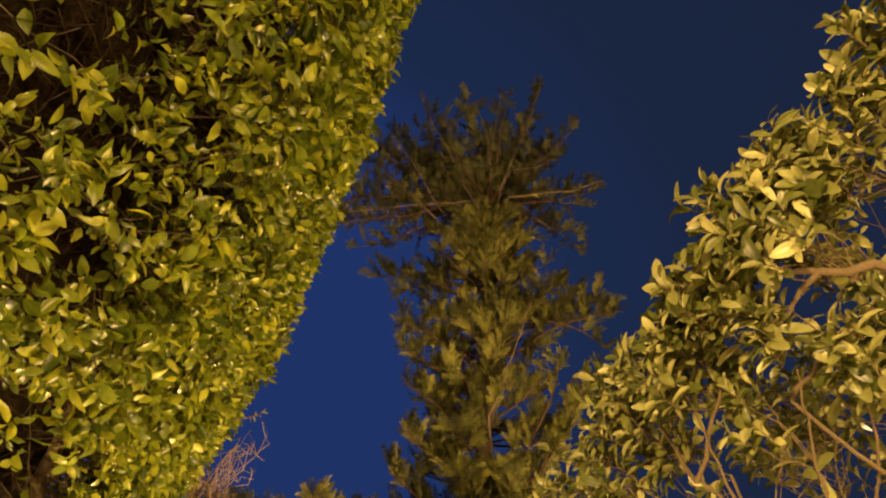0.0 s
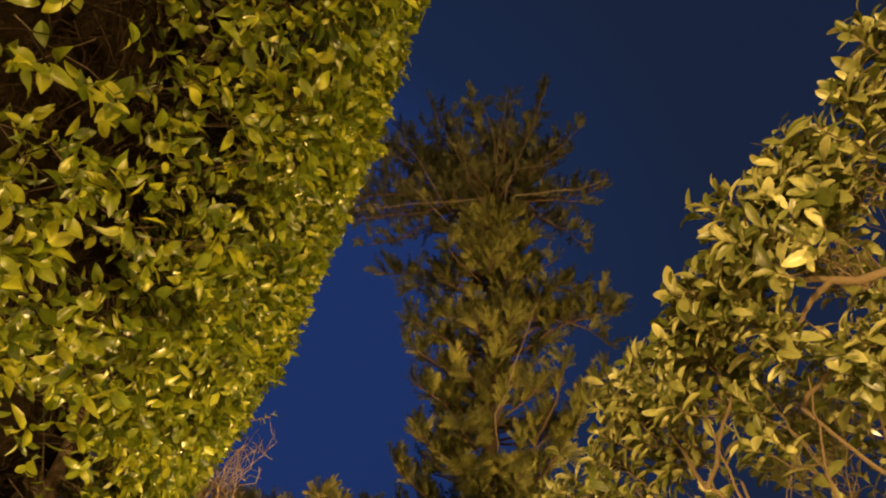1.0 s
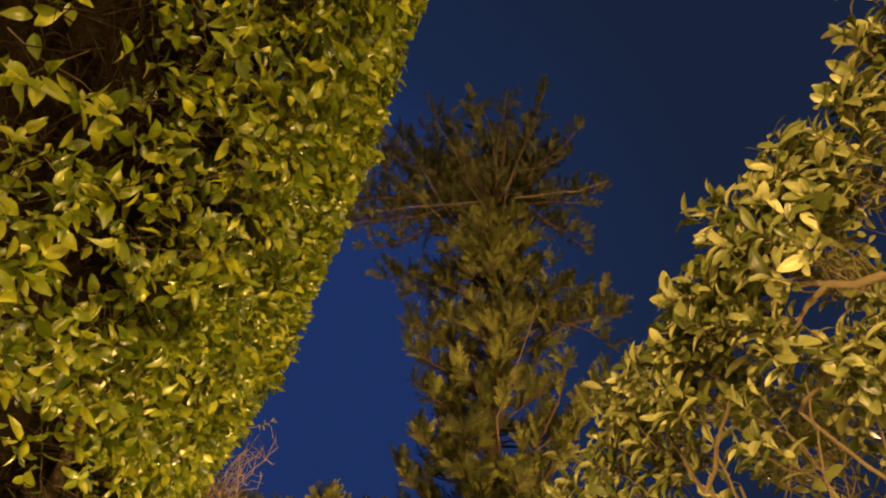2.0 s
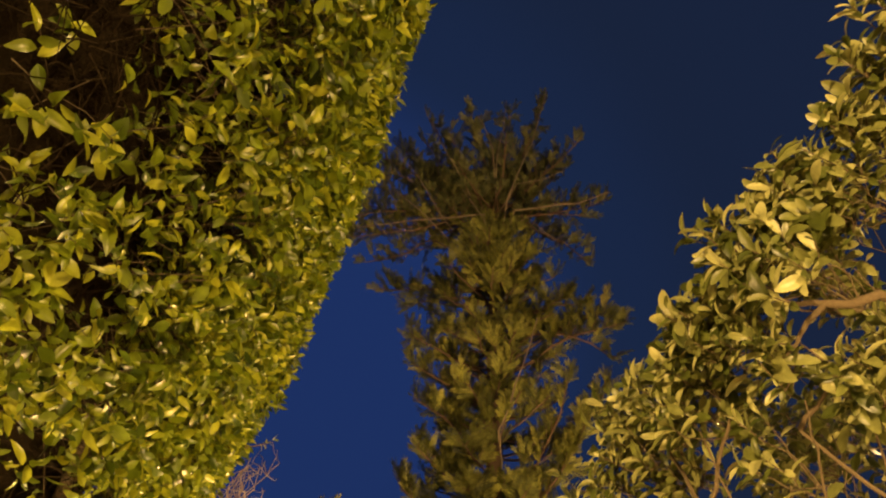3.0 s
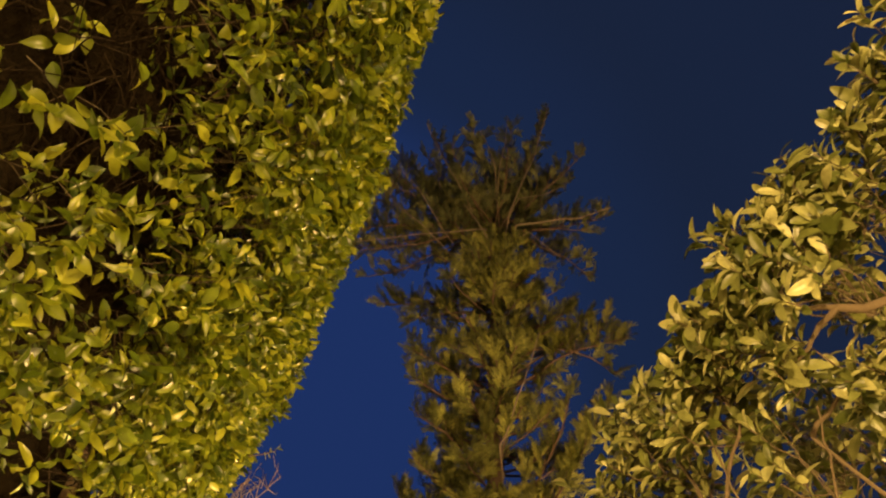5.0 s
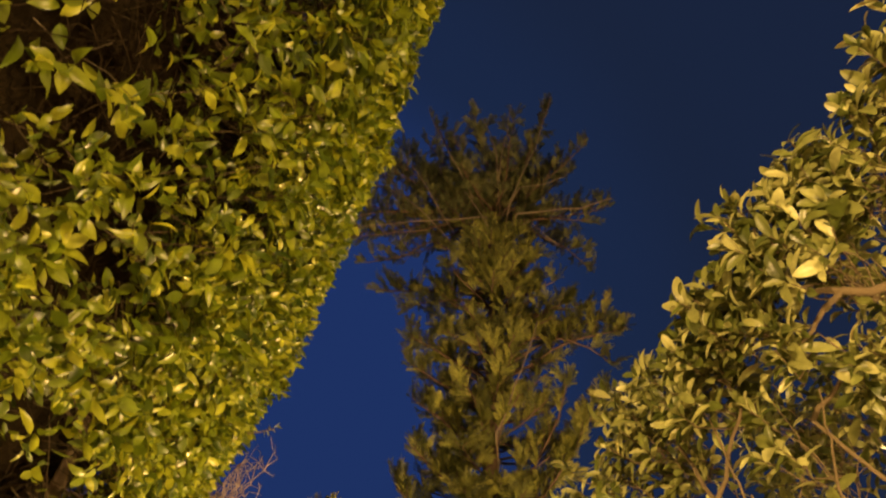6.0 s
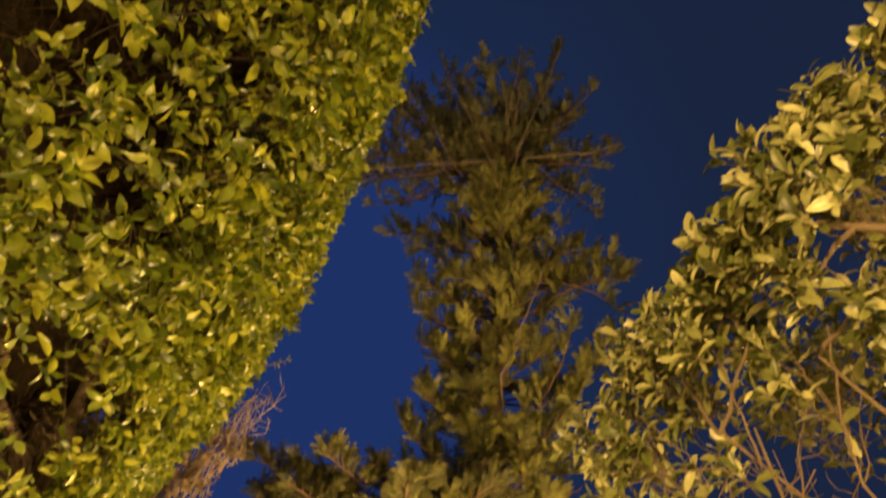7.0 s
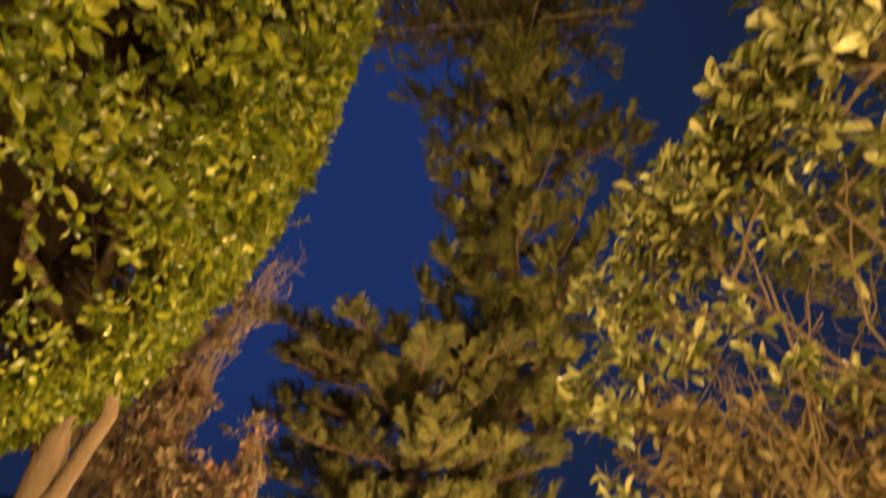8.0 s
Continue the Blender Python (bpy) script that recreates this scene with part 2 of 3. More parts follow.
def tubes(paths, sides=5):
    """Tapered round limbs along paths of (points, first radius, last radius), joined."""
    verts, tris, base = [], [], 0
    for points, r0, r1 in paths:
        p = np.asarray(points, float)
        d = unit(np.gradient(p, axis=0))
        helper = np.array((0.31, 0.95, 0.1)) if abs(d[0][1]) < 0.9 else np.array((1.0, 0, 0))
        u = unit(np.cross(d, helper))
        v = np.cross(d, u)
        radius = np.linspace(r0, r1, len(p))
        a = np.arange(sides) * 2 * math.pi / sides
        ring = p[:, None] + radius[:, None, None] * (np.cos(a)[None, :, None] * u[:, None] + np.sin(a)[None, :, None] * v[:, None])
        verts.append(ring.reshape(-1, 3))
        verts.append(p[-1:] + d[-1:] * r1)
        for k in range(len(p) - 1):
            for j in range(sides):
                q, w = base + k * sides + j, base + k * sides + (j + 1) % sides
                tris += [(q, w, w + sides), (q, w + sides, q + sides)]
        end, last = base + len(p) * sides, base + (len(p) - 1) * sides
        tris += [(last + j, last + (j + 1) % sides, end) for j in range(sides)]
        base = end + 1
    return np.concatenate(verts), np.array(tris)


def crooked(a, b, steps, bend, sag=0.0, r=rng):
    """A limb from a to b, uneven, bowed by sag."""
    a, b = np.asarray(a, float), np.asarray(b, float)
    f = np.linspace(0, 1, steps + 1)[:, None]
    wander = np.cumsum(r.normal(0, 1, (steps + 1, 3)), axis=0) * bend * np.linalg.norm(b - a) / math.sqrt(steps)
    wander -= wander[0] * (1 - f) + wander[-1] * f
    return a + (b - a) * f + wander + np.array((0, 0, sag)) * np.sin(f * math.pi)


def limb(name, path, r0, r1, mat, parent, sides=9, label=""):
    v, t = tubes([(np.asarray(path) - np.array(parent.location), r0, r1)], sides)
    return part(name, tri_mesh(name, v, t), mat, parent, label)


# ---- ground ----
def build_ground():
    bm = bmesh.new()
    bmesh.ops.create_grid(bm, x_segments=60, y_segments=60, size=1500)
    for v in bm.verts:
        v.co.z = 0.0 if v.co.length < 60 else 0.15 * noise.noise(v.co * 0.02)
    me = bpy.data.meshes.new("ground")
    bm.to_mesh(me)
    bm.free()
    me.materials.append(BOUNCE_GROUND)
    tagged(new("ground", me), "unseen ground made pale to bounce warm lamp light upward", "ground", kind="structure")


build_ground()


# ---- the clipped ficus whose crown overhangs the lane ----
CROWN, RADII, YAW = np.array((-3.45, 4.84, 6.30)), np.array((2.60, 6.84, 4.70)), radians(24.65)
HOLLOW, BULGE = (np.array((-1.84, 2.60, 2.12)), np.array((-1.82, 3.50, 2.10))), np.array((-1.20, 4.90, 3.50))
TURN_IN = np.array([[math.cos(YAW), math.sin(YAW), 0], [-math.sin(YAW), math.cos(YAW), 0], [0, 0, 1]])


def lumps(points, scale, seed):
    return np.array([noise.noise(Vector(p) * scale + Vector((seed, 0, 0))) for p in points])


def crown_points(count, keep):
    """Even points of the crown's skin with their outward ways, kept by a rule."""
    u = unit(rng.normal(0, 1, (count * 4, 3)))
    area = np.linalg.norm(u / RADII, axis=1)
    u = u[rng.uniform(0, area.max(), len(u)) < area]
    p = (u * RADII) @ TURN_IN + CROWN
    n = unit((u / RADII) @ TURN_IN)
    ok = keep(p, n)
    return p[ok], n[ok]


def build_ficus():
    tree = thing("ficus_tree", (-3.0, 5.2, 0.0), "large clipped ficus tree with dense glossy yellow-green leaves and pale trunk", "tree")
    origin = np.array(tree.location)
    # trunk and limbs
    limb("trunk", [(-3.0, 5.2, -0.05), (-2.97, 5.18, 0.5), (-2.86, 5.2, 1.2), (-2.74, 5.2, 1.7), (-2.75, 5.2, 2.6), (-2.9, 5.3, 4.0)], 0.15, 0.08, FICUS_BARK, tree, 12, "grey-brown trunk")
    limb("limb", crooked((-2.84, 5.2, 1.25), (-1.95, 4.7, 2.75), 9, 0.07, -0.22), 0.07, 0.04, FICUS_BARK, tree)
    limb("limb", crooked((-2.78, 5.2, 1.6), (-1.9, 4.0, 3.4), 8, 0.05), 0.07, 0.03, FICUS_BARK, tree)
    limb("limb", crooked((-2.8, 5.2, 1.7), (-3.4, 6.4, 4.4), 8, 0.05), 0.08, 0.03, FICUS_BARK, tree)
    limb("limb", crooked((-2.75, 5.2, 1.9), (-2.2, 3.2, 3.2), 8, 0.05), 0.06, 0.025, FICUS_BARK, tree)
    # closed core of the crown; shade between the leaves is put in its colour
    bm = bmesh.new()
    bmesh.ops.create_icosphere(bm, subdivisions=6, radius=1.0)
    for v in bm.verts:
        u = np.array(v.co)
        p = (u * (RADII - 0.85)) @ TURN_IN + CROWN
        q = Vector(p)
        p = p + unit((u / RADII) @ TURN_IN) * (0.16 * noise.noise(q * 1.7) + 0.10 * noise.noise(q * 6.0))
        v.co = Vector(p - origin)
    me = bpy.data.meshes.new("crown_shade_core")
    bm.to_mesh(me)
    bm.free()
    part("crown_shade_core", me, SHADE_CORE, tree, "near-black core that stands in for shade inside the crown")

    # leafy shoots of the lane side
    def lane(p, n):
        return (n @ np.array((0.72, -0.60, -0.35)) > -0.12) & (p[:, 2] < 6.5) & (p[:, 1] > 0.85) & (p[:, 1] < 7.8)

    p, n = crown_points(62000, lane)
    hill = lumps(p, 1.5, 3.0)
    fine = lumps(p, 4.5, 9.0)
    along = np.clip((p - HOLLOW[0]) @ (HOLLOW[1] - HOLLOW[0]) / ((HOLLOW[1] - HOLLOW[0]) ** 2).sum(), 0, 1)
    off = np.linalg.norm(p - HOLLOW[0] - along[:, None] * (HOLLOW[1] - HOLLOW[0]), axis=1)
    under = np.clip((off - 0.44 + 0.2 * hill) / 0.2, 0.08, 1.0)
    furrow = np.linalg.norm((p - np.array((-0.46, 1.72, 3.54))) / np.array((0.10, 0.30, 0.10)), axis=1)
    under *= np.clip(furrow - 0.6, 0.1, 1.0)
    near_end = np.clip(0.14 + (p[:, 1] - 1.25) * 0.5, 0.14, 1.0)
    ok = rng.uniform(0, 1, len(p)) < under * near_end * np.clip(0.62 + 2.2 * fine + 0.8 * hill + np.clip((p[:, 1] - 2.8) * 0.2, 0.0, 0.4), 0.05, 1.0)
    p, n, hill, fine = p[ok], n[ok], hill[ok], fine[ok]
    depth = 0.08 * hill + 0.06 * fine + 0.08 * np.exp(-((p - BULGE) ** 2).sum(1) / 0.3) - np.where(rng.uniform(0, 1, len(p)) < 0.70, np.abs(rng.normal(0, 0.10, len(p))), rng.uniform(0.15, 0.60, len(p)))
    # behind the hollow only the skin bears leaves
    skin = (p[:, 1] > 2.9) & (p[:, 1] < 5.2) & (p[:, 2] < 2.6) & (p[:, 0] < -1.2)
    depth = np.where(skin, np.maximum(depth, -0.10), depth)
    axis = n * 0.8 + np.array((0, 0, 0.3)) + rng.normal(0, 0.6, p.shape)
    axis += n * np.clip(0.35 - (unit(axis) * n).sum(1, keepdims=True), 0, None) * 1.8
    length = rng.uniform(0.10, 0.20, len(p))
    base = p + n * depth[:, None] - unit(axis) * length[:, None]
    a = shoots(base, axis, length, 6, 0.074, flat=0.1, spread=(1.45, 0.5), loose=0.5)
    twigs = [((crooked(b - unit(x) * 0.22 - m * 0.1, b + unit(x) * l, 3, 0.06)) - origin, 0.0028, 0.0014) for b, x, m, l in zip(base[::3], axis[::3], n[::3], length[::3])]
    # dead wood crossing in the hollow behind the leaves, coloured near-black for its shade
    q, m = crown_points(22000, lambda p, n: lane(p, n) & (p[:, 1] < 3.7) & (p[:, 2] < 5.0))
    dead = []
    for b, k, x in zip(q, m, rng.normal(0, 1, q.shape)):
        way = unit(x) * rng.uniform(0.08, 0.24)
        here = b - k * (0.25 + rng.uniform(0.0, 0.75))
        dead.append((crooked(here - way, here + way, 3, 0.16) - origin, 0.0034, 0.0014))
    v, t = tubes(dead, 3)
    part("shaded_twig_tangle", tri_mesh("shaded_twig_tangle", v, t), SHADED_DEAD_TWIG, tree, "dead twigs inside the crown, coloured near-black for the shade there", "stuff")
    # the far side, coarser
    q, m = crown_points(4200, lambda p, n: ~lane(p, n))
    axis = m + rng.normal(0, 0.4, q.shape)
    length = rng.uniform(0.15, 0.3, len(q))
    b = shoots(q - unit(axis) * length[:, None], axis, length, 5, 0.14)
    where, turns, sizes = (np.concatenate(x) for x in zip(a, b))
    shapes = [leaf_shape(0.54, 0.16, 0.5), leaf_shape(0.62, 0.34, 0.35, twist=0.5), leaf_shape(0.46, 0.05, 0.9), leaf_shape(0.52, 0.55, 0.6, twist=-0.6), leaf_shape(0.40, 0.7, 0.8, twist=0.3)]
    order = where[:, 1] + 3.0 * (where[:, 2] < 2.5) + rng.uniform(0, 1.5, len(where))
    smooth = [leaf_shape(0.50, 0.16, 0.5, LANCE, 0.1, WIDE), leaf_shape(0.56, 0.34, 0.4, LANCE, 0.5, WIDE), leaf_shape(0.44, 0.08, 0.9, LANCE, -0.2, WIDE), leaf_shape(0.48, 0.55, 0.6, LANCE, -0.6, WIDE), leaf_shape(0.40, 0.75, 0.8, LANCE, 0.3, WIDE)]
    near = where[:, 1] < 2.2
    foliage(tree, "leaf", "leaf_mass", smooth, FICUS_LEAF, where[near], turns[near], sizes[near], order[near])
    plain = [leaf_shape(0.52, 0.2, 0.5, ((0.36, 0.95), (0.74, 0.80))), leaf_shape(0.60, 0.4, 0.4, ((0.36, 0.95), (0.74, 0.80)), 0.5), leaf_shape(0.44, 0.6, 0.8, ((0.36, 0.95), (0.74, 0.80)), -0.4)]
    far = where[:, 1] > 3.4
    foliage(tree, "leaf", "leaf_mass", shapes, FICUS_LEAF, where[~near & ~far], turns[~near & ~far], sizes[~near & ~far], order[~near & ~far], 0)
    foliage(tree, "leaf", "leaf_mass", plain, FICUS_LEAF, where[far], turns[far], sizes[far], order[far], 0)
    v, t = tubes(twigs, 3)
    part("twig_tangle", tri_mesh("twig_tangle", v, t), BROWN_TWIG, tree, "thin brown twigs between the leaves", "stuff")
    # a lone shoot that was missed by the shears
    stray = crooked((-1.45, 4.55, 3.06), (-1.07, 4.57, 3.12), 4, 0.04)
    limb("stray_twig", stray, 0.006, 0.003, TWIG_BARK, tree, 5)
    w, f, z = shoots(np.array([(-1.15, 4.56, 3.11)]), np.array([(1.0, 0.1, 0.25)]), np.array([0.10]), 6, 0.06)
    singles("leaf", [tri_mesh("leaf", *shapes[0])], FICUS_LEAF, tree, w - origin, f, z, np.zeros(6, int))


build_ficus()


# ---- the laurel shrub on the other side of the lane ----
def build_laurel():
    shrub = thing("laurel_shrub", (2.35, 3.3, 0.0), "tall loose shrub with broad pale olive leaves and bare tan limbs", "shrub")
    fork = np.array((1.31, 2.30, 2.87))
    limb("trunk", [(2.35, 3.3, -0.05), (2.3, 3.25, 0.5), (2.2, 3.2, 1.1), (2.12, 3.1, 1.7)], 0.11, 0.075, TWIG_BARK, shrub, 11, "rough tan trunk")
    limb("limb", crooked((2.14, 3.12, 1.6), (1.80, 2.42, 2.70), 7, 0.05), 0.03, 0.02, TWIG_BARK, shrub)
    limb("limb", [(1.80, 2.42, 2.70), (1.66, 2.32, 2.86), (1.51, 2.29, 2.90), (1.40, 2.29, 2.86), fork], 0.022, 0.015, TWIG_BARK, shrub)
    limb("limb", crooked(fork, (1.10, 2.50, 2.97), 7, 0.07), 0.012, 0.006, TWIG_BARK, shrub)
    limb("limb", crooked(fork, (1.20, 2.50, 2.74), 7, 0.07), 0.012, 0.006, TWIG_BARK, shrub)
    limb("limb", crooked((2.12, 3.1, 1.65), (1.07, 3.2, 2.38), 8, 0.08, -0.06), 0.013, 0.007, TWIG_BARK, shrub)
    limb("limb", crooked((1.07, 3.2, 2.36), (1.13, 2.9, 2.66), 5, 0.09), 0.011, 0.006, TWIG_BARK, shrub)
    limb("limb", crooked((1.07, 3.2, 2.36), (0.98, 3.6, 2.9), 5, 0.09), 0.010, 0.006, TWIG_BARK, shrub)
    limb("limb", crooked((2.0, 2.8, 2.1), (1.35, 2.79, 2.57), 6, 0.08), 0.012, 0.007, TWIG_BARK, shrub)
    limb("limb", crooked((1.35, 2.79, 2.57), (1.47, 2.68, 2.74), 4, 0.08), 0.012, 0.007, TWIG_BARK, shrub)
    limb("limb", crooked((2.12, 3.1, 1.7), (2.5, 3.2, 3.6), 7, 0.05), 0.05, 0.02, TWIG_BARK, shrub)
    for a, b, r0 in (((1.75, 3.25, 0.9), (1.16, 3.05, 2.35), 0.022), ((1.75, 3.25, 1.0), (1.42, 2.85, 2.30), 0.018), ((1.16, 3.05, 2.2), (1.02, 3.10, 2.75), 0.011),
                     ((1.42, 2.85, 2.2), (1.30, 2.60, 2.62), 0.011), ((1.9, 3.2, 1.2), (1.62, 2.75, 2.6), 0.018), ((1.30, 3.10, 2.0), (1.40, 3.00, 2.50), 0.009)):
        limb("limb", crooked(a, b, 8, 0.06), r0 * 0.55, r0 * 0.28, TWIG_BARK, shrub)
    # boughs: place and reach of the leafy ends
    boughs = [((1.24, 2.36, 3.08), 0.26), ((1.05, 2.40, 3.20), 0.15), ((1.50, 2.28, 3.45), 0.24), ((1.66, 2.09, 3.76), 0.20), ((1.05, 2.65, 2.99), 0.17),
              ((1.15, 2.50, 2.84), 0.13), ((1.00, 3.00, 2.93), 0.16), ((1.04, 3.07, 2.84), 0.24), ((1.01, 3.77, 2.80), 0.26), ((1.18, 2.82, 2.48), 0.24),
              ((0.82, 4.10, 2.60), 0.28), ((0.88, 3.74, 2.30), 0.30), ((1.20, 3.25, 2.10), 0.30), ((0.72, 4.20, 2.00), 0.30),
              ((1.10, 3.45, 1.70), 0.30), ((1.50, 3.20, 1.75), 0.32), ((1.34, 2.30, 3.36), 0.20), ((1.58, 2.18, 3.62), 0.13), ((1.75, 2.05, 3.95), 0.20), ((1.27, 2.30, 3.40), 0.12), ((1.48, 2.55, 2.70), 0.13), ((1.62, 2.50, 2.86), 0.13), ((0.97, 2.68, 3.00), 0.13), ((0.98, 3.40, 2.96), 0.18), ((0.96, 3.90, 2.98), 0.19),
              ((0.95, 4.30, 1.50), 0.34), ((1.30, 3.90, 1.30), 0.34), ((1.65, 3.50, 1.35), 0.34), ((1.00, 4.00, 1.75), 0.30), ((1.45, 3.80, 1.80), 0.32), ((1.85, 3.50, 1.80), 0.34), ((1.30, 4.30, 1.55), 0.34), ((1.75, 4.10, 1.55), 0.36), ((2.10, 3.70, 1.55), 0.36), ((1.20, 3.80, 2.50), 0.30)]
    r = np.random.default_rng(21)
    for _ in range(18):
        place = np.array((2.35, 3.5, 2.75)) + unit(r.normal(0, 1, 3)) * np.array((0.95, 1.5, 1.1)) * r.uniform(0.5, 1.0)
        if place[0] > 1.7:
            boughs.append((tuple(place), 0.34))
    base, axis, length, sticks = [], [], [], []
    origin = np.array(shrub.location)
    for place, reach in boughs:
        c = np.array(place)
        root = c + np.array((0.34, 0.12, -0.16)) * reach / 0.28
        for _ in range(int((300 * reach * reach + 8) * ((1.2 if c[2] > 2.4 else 0.7) if c[0] < 1.12 else 0.55 if c[2] < 2.0 else (1.0 if c[1] < 2.62 else 0.42) if c[2] > 2.62 else 0.20 if c[0] < 1.3 else 0.10))):
            tip = c + unit(r.normal(0, 1, 3)) * reach * r.uniform(0.35, 1.0) ** 0.6
            way = unit(tip - root + np.array((-0.12, -0.05, 0.10)) + r.normal(0, 0.10, 3))
            l = r.uniform(0.10, 0.22)
            base.append(tip - way * l), axis.append(way), length.append(l)
            sticks.append((crooked(root, tip - way * l, 4, 0.17, 0.0, r) - origin, 0.0034, 0.0026))
            sticks.append((np.array([tip - way * l, tip - way * l * 0.5, tip]) - origin, 0.0035, 0.002))
    # bare crossing twigs low in the shrub
    for k in range(230):
        a = np.array((r.uniform(0.9, 2.1), r.uniform(2.9, 4.2), r.uniform(1.2, 2.3 if k < 70 else 1.95)))
        sticks.append((crooked(a, a + unit(r.normal(0, 1, 3) * np.array((0.7, 0.5, 1.0)) + np.array((-0.1, 0, 0.5))) * r.uniform(0.2, 0.6), 5, 0.14, 0.0, r) - origin, 0.0042, 0.002))
    where, turns, sizes = shoots(np.array(base), np.array(axis), np.array(length), 9, 0.106, flat=0.2, spread=(1.2, 0.38), loose=0.22)
    # the bare fork stays open
    clear = (np.linalg.norm(where - np.array((1.44, 2.27, 2.92)), axis=1) > 0.17) & (np.linalg.norm(where - np.array((1.30, 2.08, 2.80)), axis=1) > 0.17)
    where, turns, sizes = where[clear], turns[clear], sizes[clear]
    shapes = [leaf_shape(0.40, 0.25, 0.6, OBOVATE, 0.0, WIDE), leaf_shape(0.44, 0.45, 0.45, OBOVATE, 0.4, WIDE), leaf_shape(0.37, 0.14, 0.9, OBOVATE, 0.1, WIDE), leaf_shape(0.41, 0.65, 0.65, OBOVATE, -0.4, WIDE), leaf_shape(0.40, 0.50, 1.0, OBOVATE, -0.1, WIDE)]
    order = np.abs(where[:, 0] - 1.15) + 0.4 * np.abs(where[:, 1] - 2.5) + 0.3 * np.abs(where[:, 2] - 3.0) + rng.uniform(0, 0.3, len(where))
    # low inside the shrub the leaves are browner and darker
    low = (where[:, 2] + 0.25 * (lumps(where, 3.0, 5.0)) < 1.95) & (where[:, 0] > 0.85)
    foliage(shrub, "leaf", "leaf_mass", shapes, SHRUB_LEAF, where[~low], turns[~low], sizes[~low], order[~low])
    foliage(shrub, "brown_leaf", "brown_leaf_mass", shapes, BROWN_LEAF, where[low], turns[low], sizes[low] * 0.85, order[low], 60)
    v, t = tubes(sticks, 4)
    part("twig_tangle", tri_mesh("twig_tangle", v, t), TWIG_BARK, shrub, "thin tan twigs", "stuff")


build_laurel()


# ---- conifers ----
def conifer_branch(path, tufts, sub, size, r, bare=0.25, wide=0.0):
    """Needle brushes along a branch and its side shoots; returns the side shoots' stems."""
    p = np.asarray(path)
    run = np.linalg.norm(p[-1] - p[0])
    stems = []
    for f in np.linspace(bare, 1.0, max(3, int(run * sub))):
        x = f * (len(p) - 1)
        k = min(int(x), len(p) - 2)
        here = p[k] + (p[k + 1] - p[k]) * (x - k)
        way = unit(p[k + 1] - p[k])
        side = unit(np.cross(way, (0, 0, 1)))
        for s in (-1, 1):
            out = unit(way * r.uniform(0.5, 1.0) + side * s * (r.uniform(0.3, 1.0) + wide) + np.array((0, 0, r.uniform(0.05, 0.8))))
            reach = r.uniform(0.08, 0.30) * run * (1.3 - f) * 0.8 + 0.08
            tip = here + out * reach
            stems.append((np.array([here, (here + tip) / 2, tip]), 0.012, 0.006))
            count = 1 + int(reach / 0.28)
            for j in range(count):
                q = here + (tip - here) * ((j + 1) / count)
                tufts.append((q - out * size * 0.3, unit(out + r.normal(0, 0.42, 3) + np.array((0, 0, 0.5))), size * r.uniform(0.7, 1.25)))
    tufts.append((p[-1] - unit(p[-1] - p[-2]) * size * 0.4, unit(p[-1] - p[-2] + np.array((0, 0, 0.1))), size))
    return stems


def grow_conifer(name, label, base, trunk, radius, branches, size, mat, sub, seed, bulk, head=99.0, gaps=-0.26, pairs=20, broad=0.043):
    r = np.random.default_rng(seed)
    tree = thing(name, base, label, "tree")
    origin = np.array(base)
    limb("trunk", trunk, radius, 0.05, PINE_BARK, tree, 10, "rough grey-brown trunk")
    tufts, stems = [], []
    for path, r0 in branches(r):
        limb("branch", path, r0, 0.012, PINE_BARK, tree, 6)
        stems += conifer_branch(path, tufts, sub * (1.0 if path[-1][2] < head else 1.25), size * (1.0 if path[-1][2] < head else 0.74), r, 0.42 if path[-1][2] < head else 0.2, 0.0 if path[-1][2] < head else 0.5)
    where = np.array([t[0] for t in tufts])
    outward = unit((where - origin) * np.array((1, 1, 0)))
    turns = frames_of(np.array([t[1] for t in tufts]), -outward + r.normal(0, 0.45, (len(tufts), 3)))
    sizes = np.array([t[2] for t in tufts])
    shapes = [plume_shape(pairs, 3 + k % 2, seed + k, width=broad) for k in range(5)]
    full = lumps(where, 1.6, seed) > gaps
    # the far side is thinner
    full &= (where[:, 1] < base[1] + 0.6) | (r.uniform(0, 1, len(where)) < 0.45)
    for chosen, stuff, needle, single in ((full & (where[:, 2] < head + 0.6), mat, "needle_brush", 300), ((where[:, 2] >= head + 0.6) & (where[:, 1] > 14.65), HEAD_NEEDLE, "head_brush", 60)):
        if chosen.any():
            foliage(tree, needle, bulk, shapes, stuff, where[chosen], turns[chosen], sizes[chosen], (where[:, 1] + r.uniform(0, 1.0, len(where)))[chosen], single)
    v, t = tubes([(a - origin, b, c) for a, b, c in stems], 3)
    part("side_shoot_tangle", tri_mesh("side_shoot_tangle", v, t), PINE_BARK, tree, "thin brown side shoots", "stuff")
    return tree


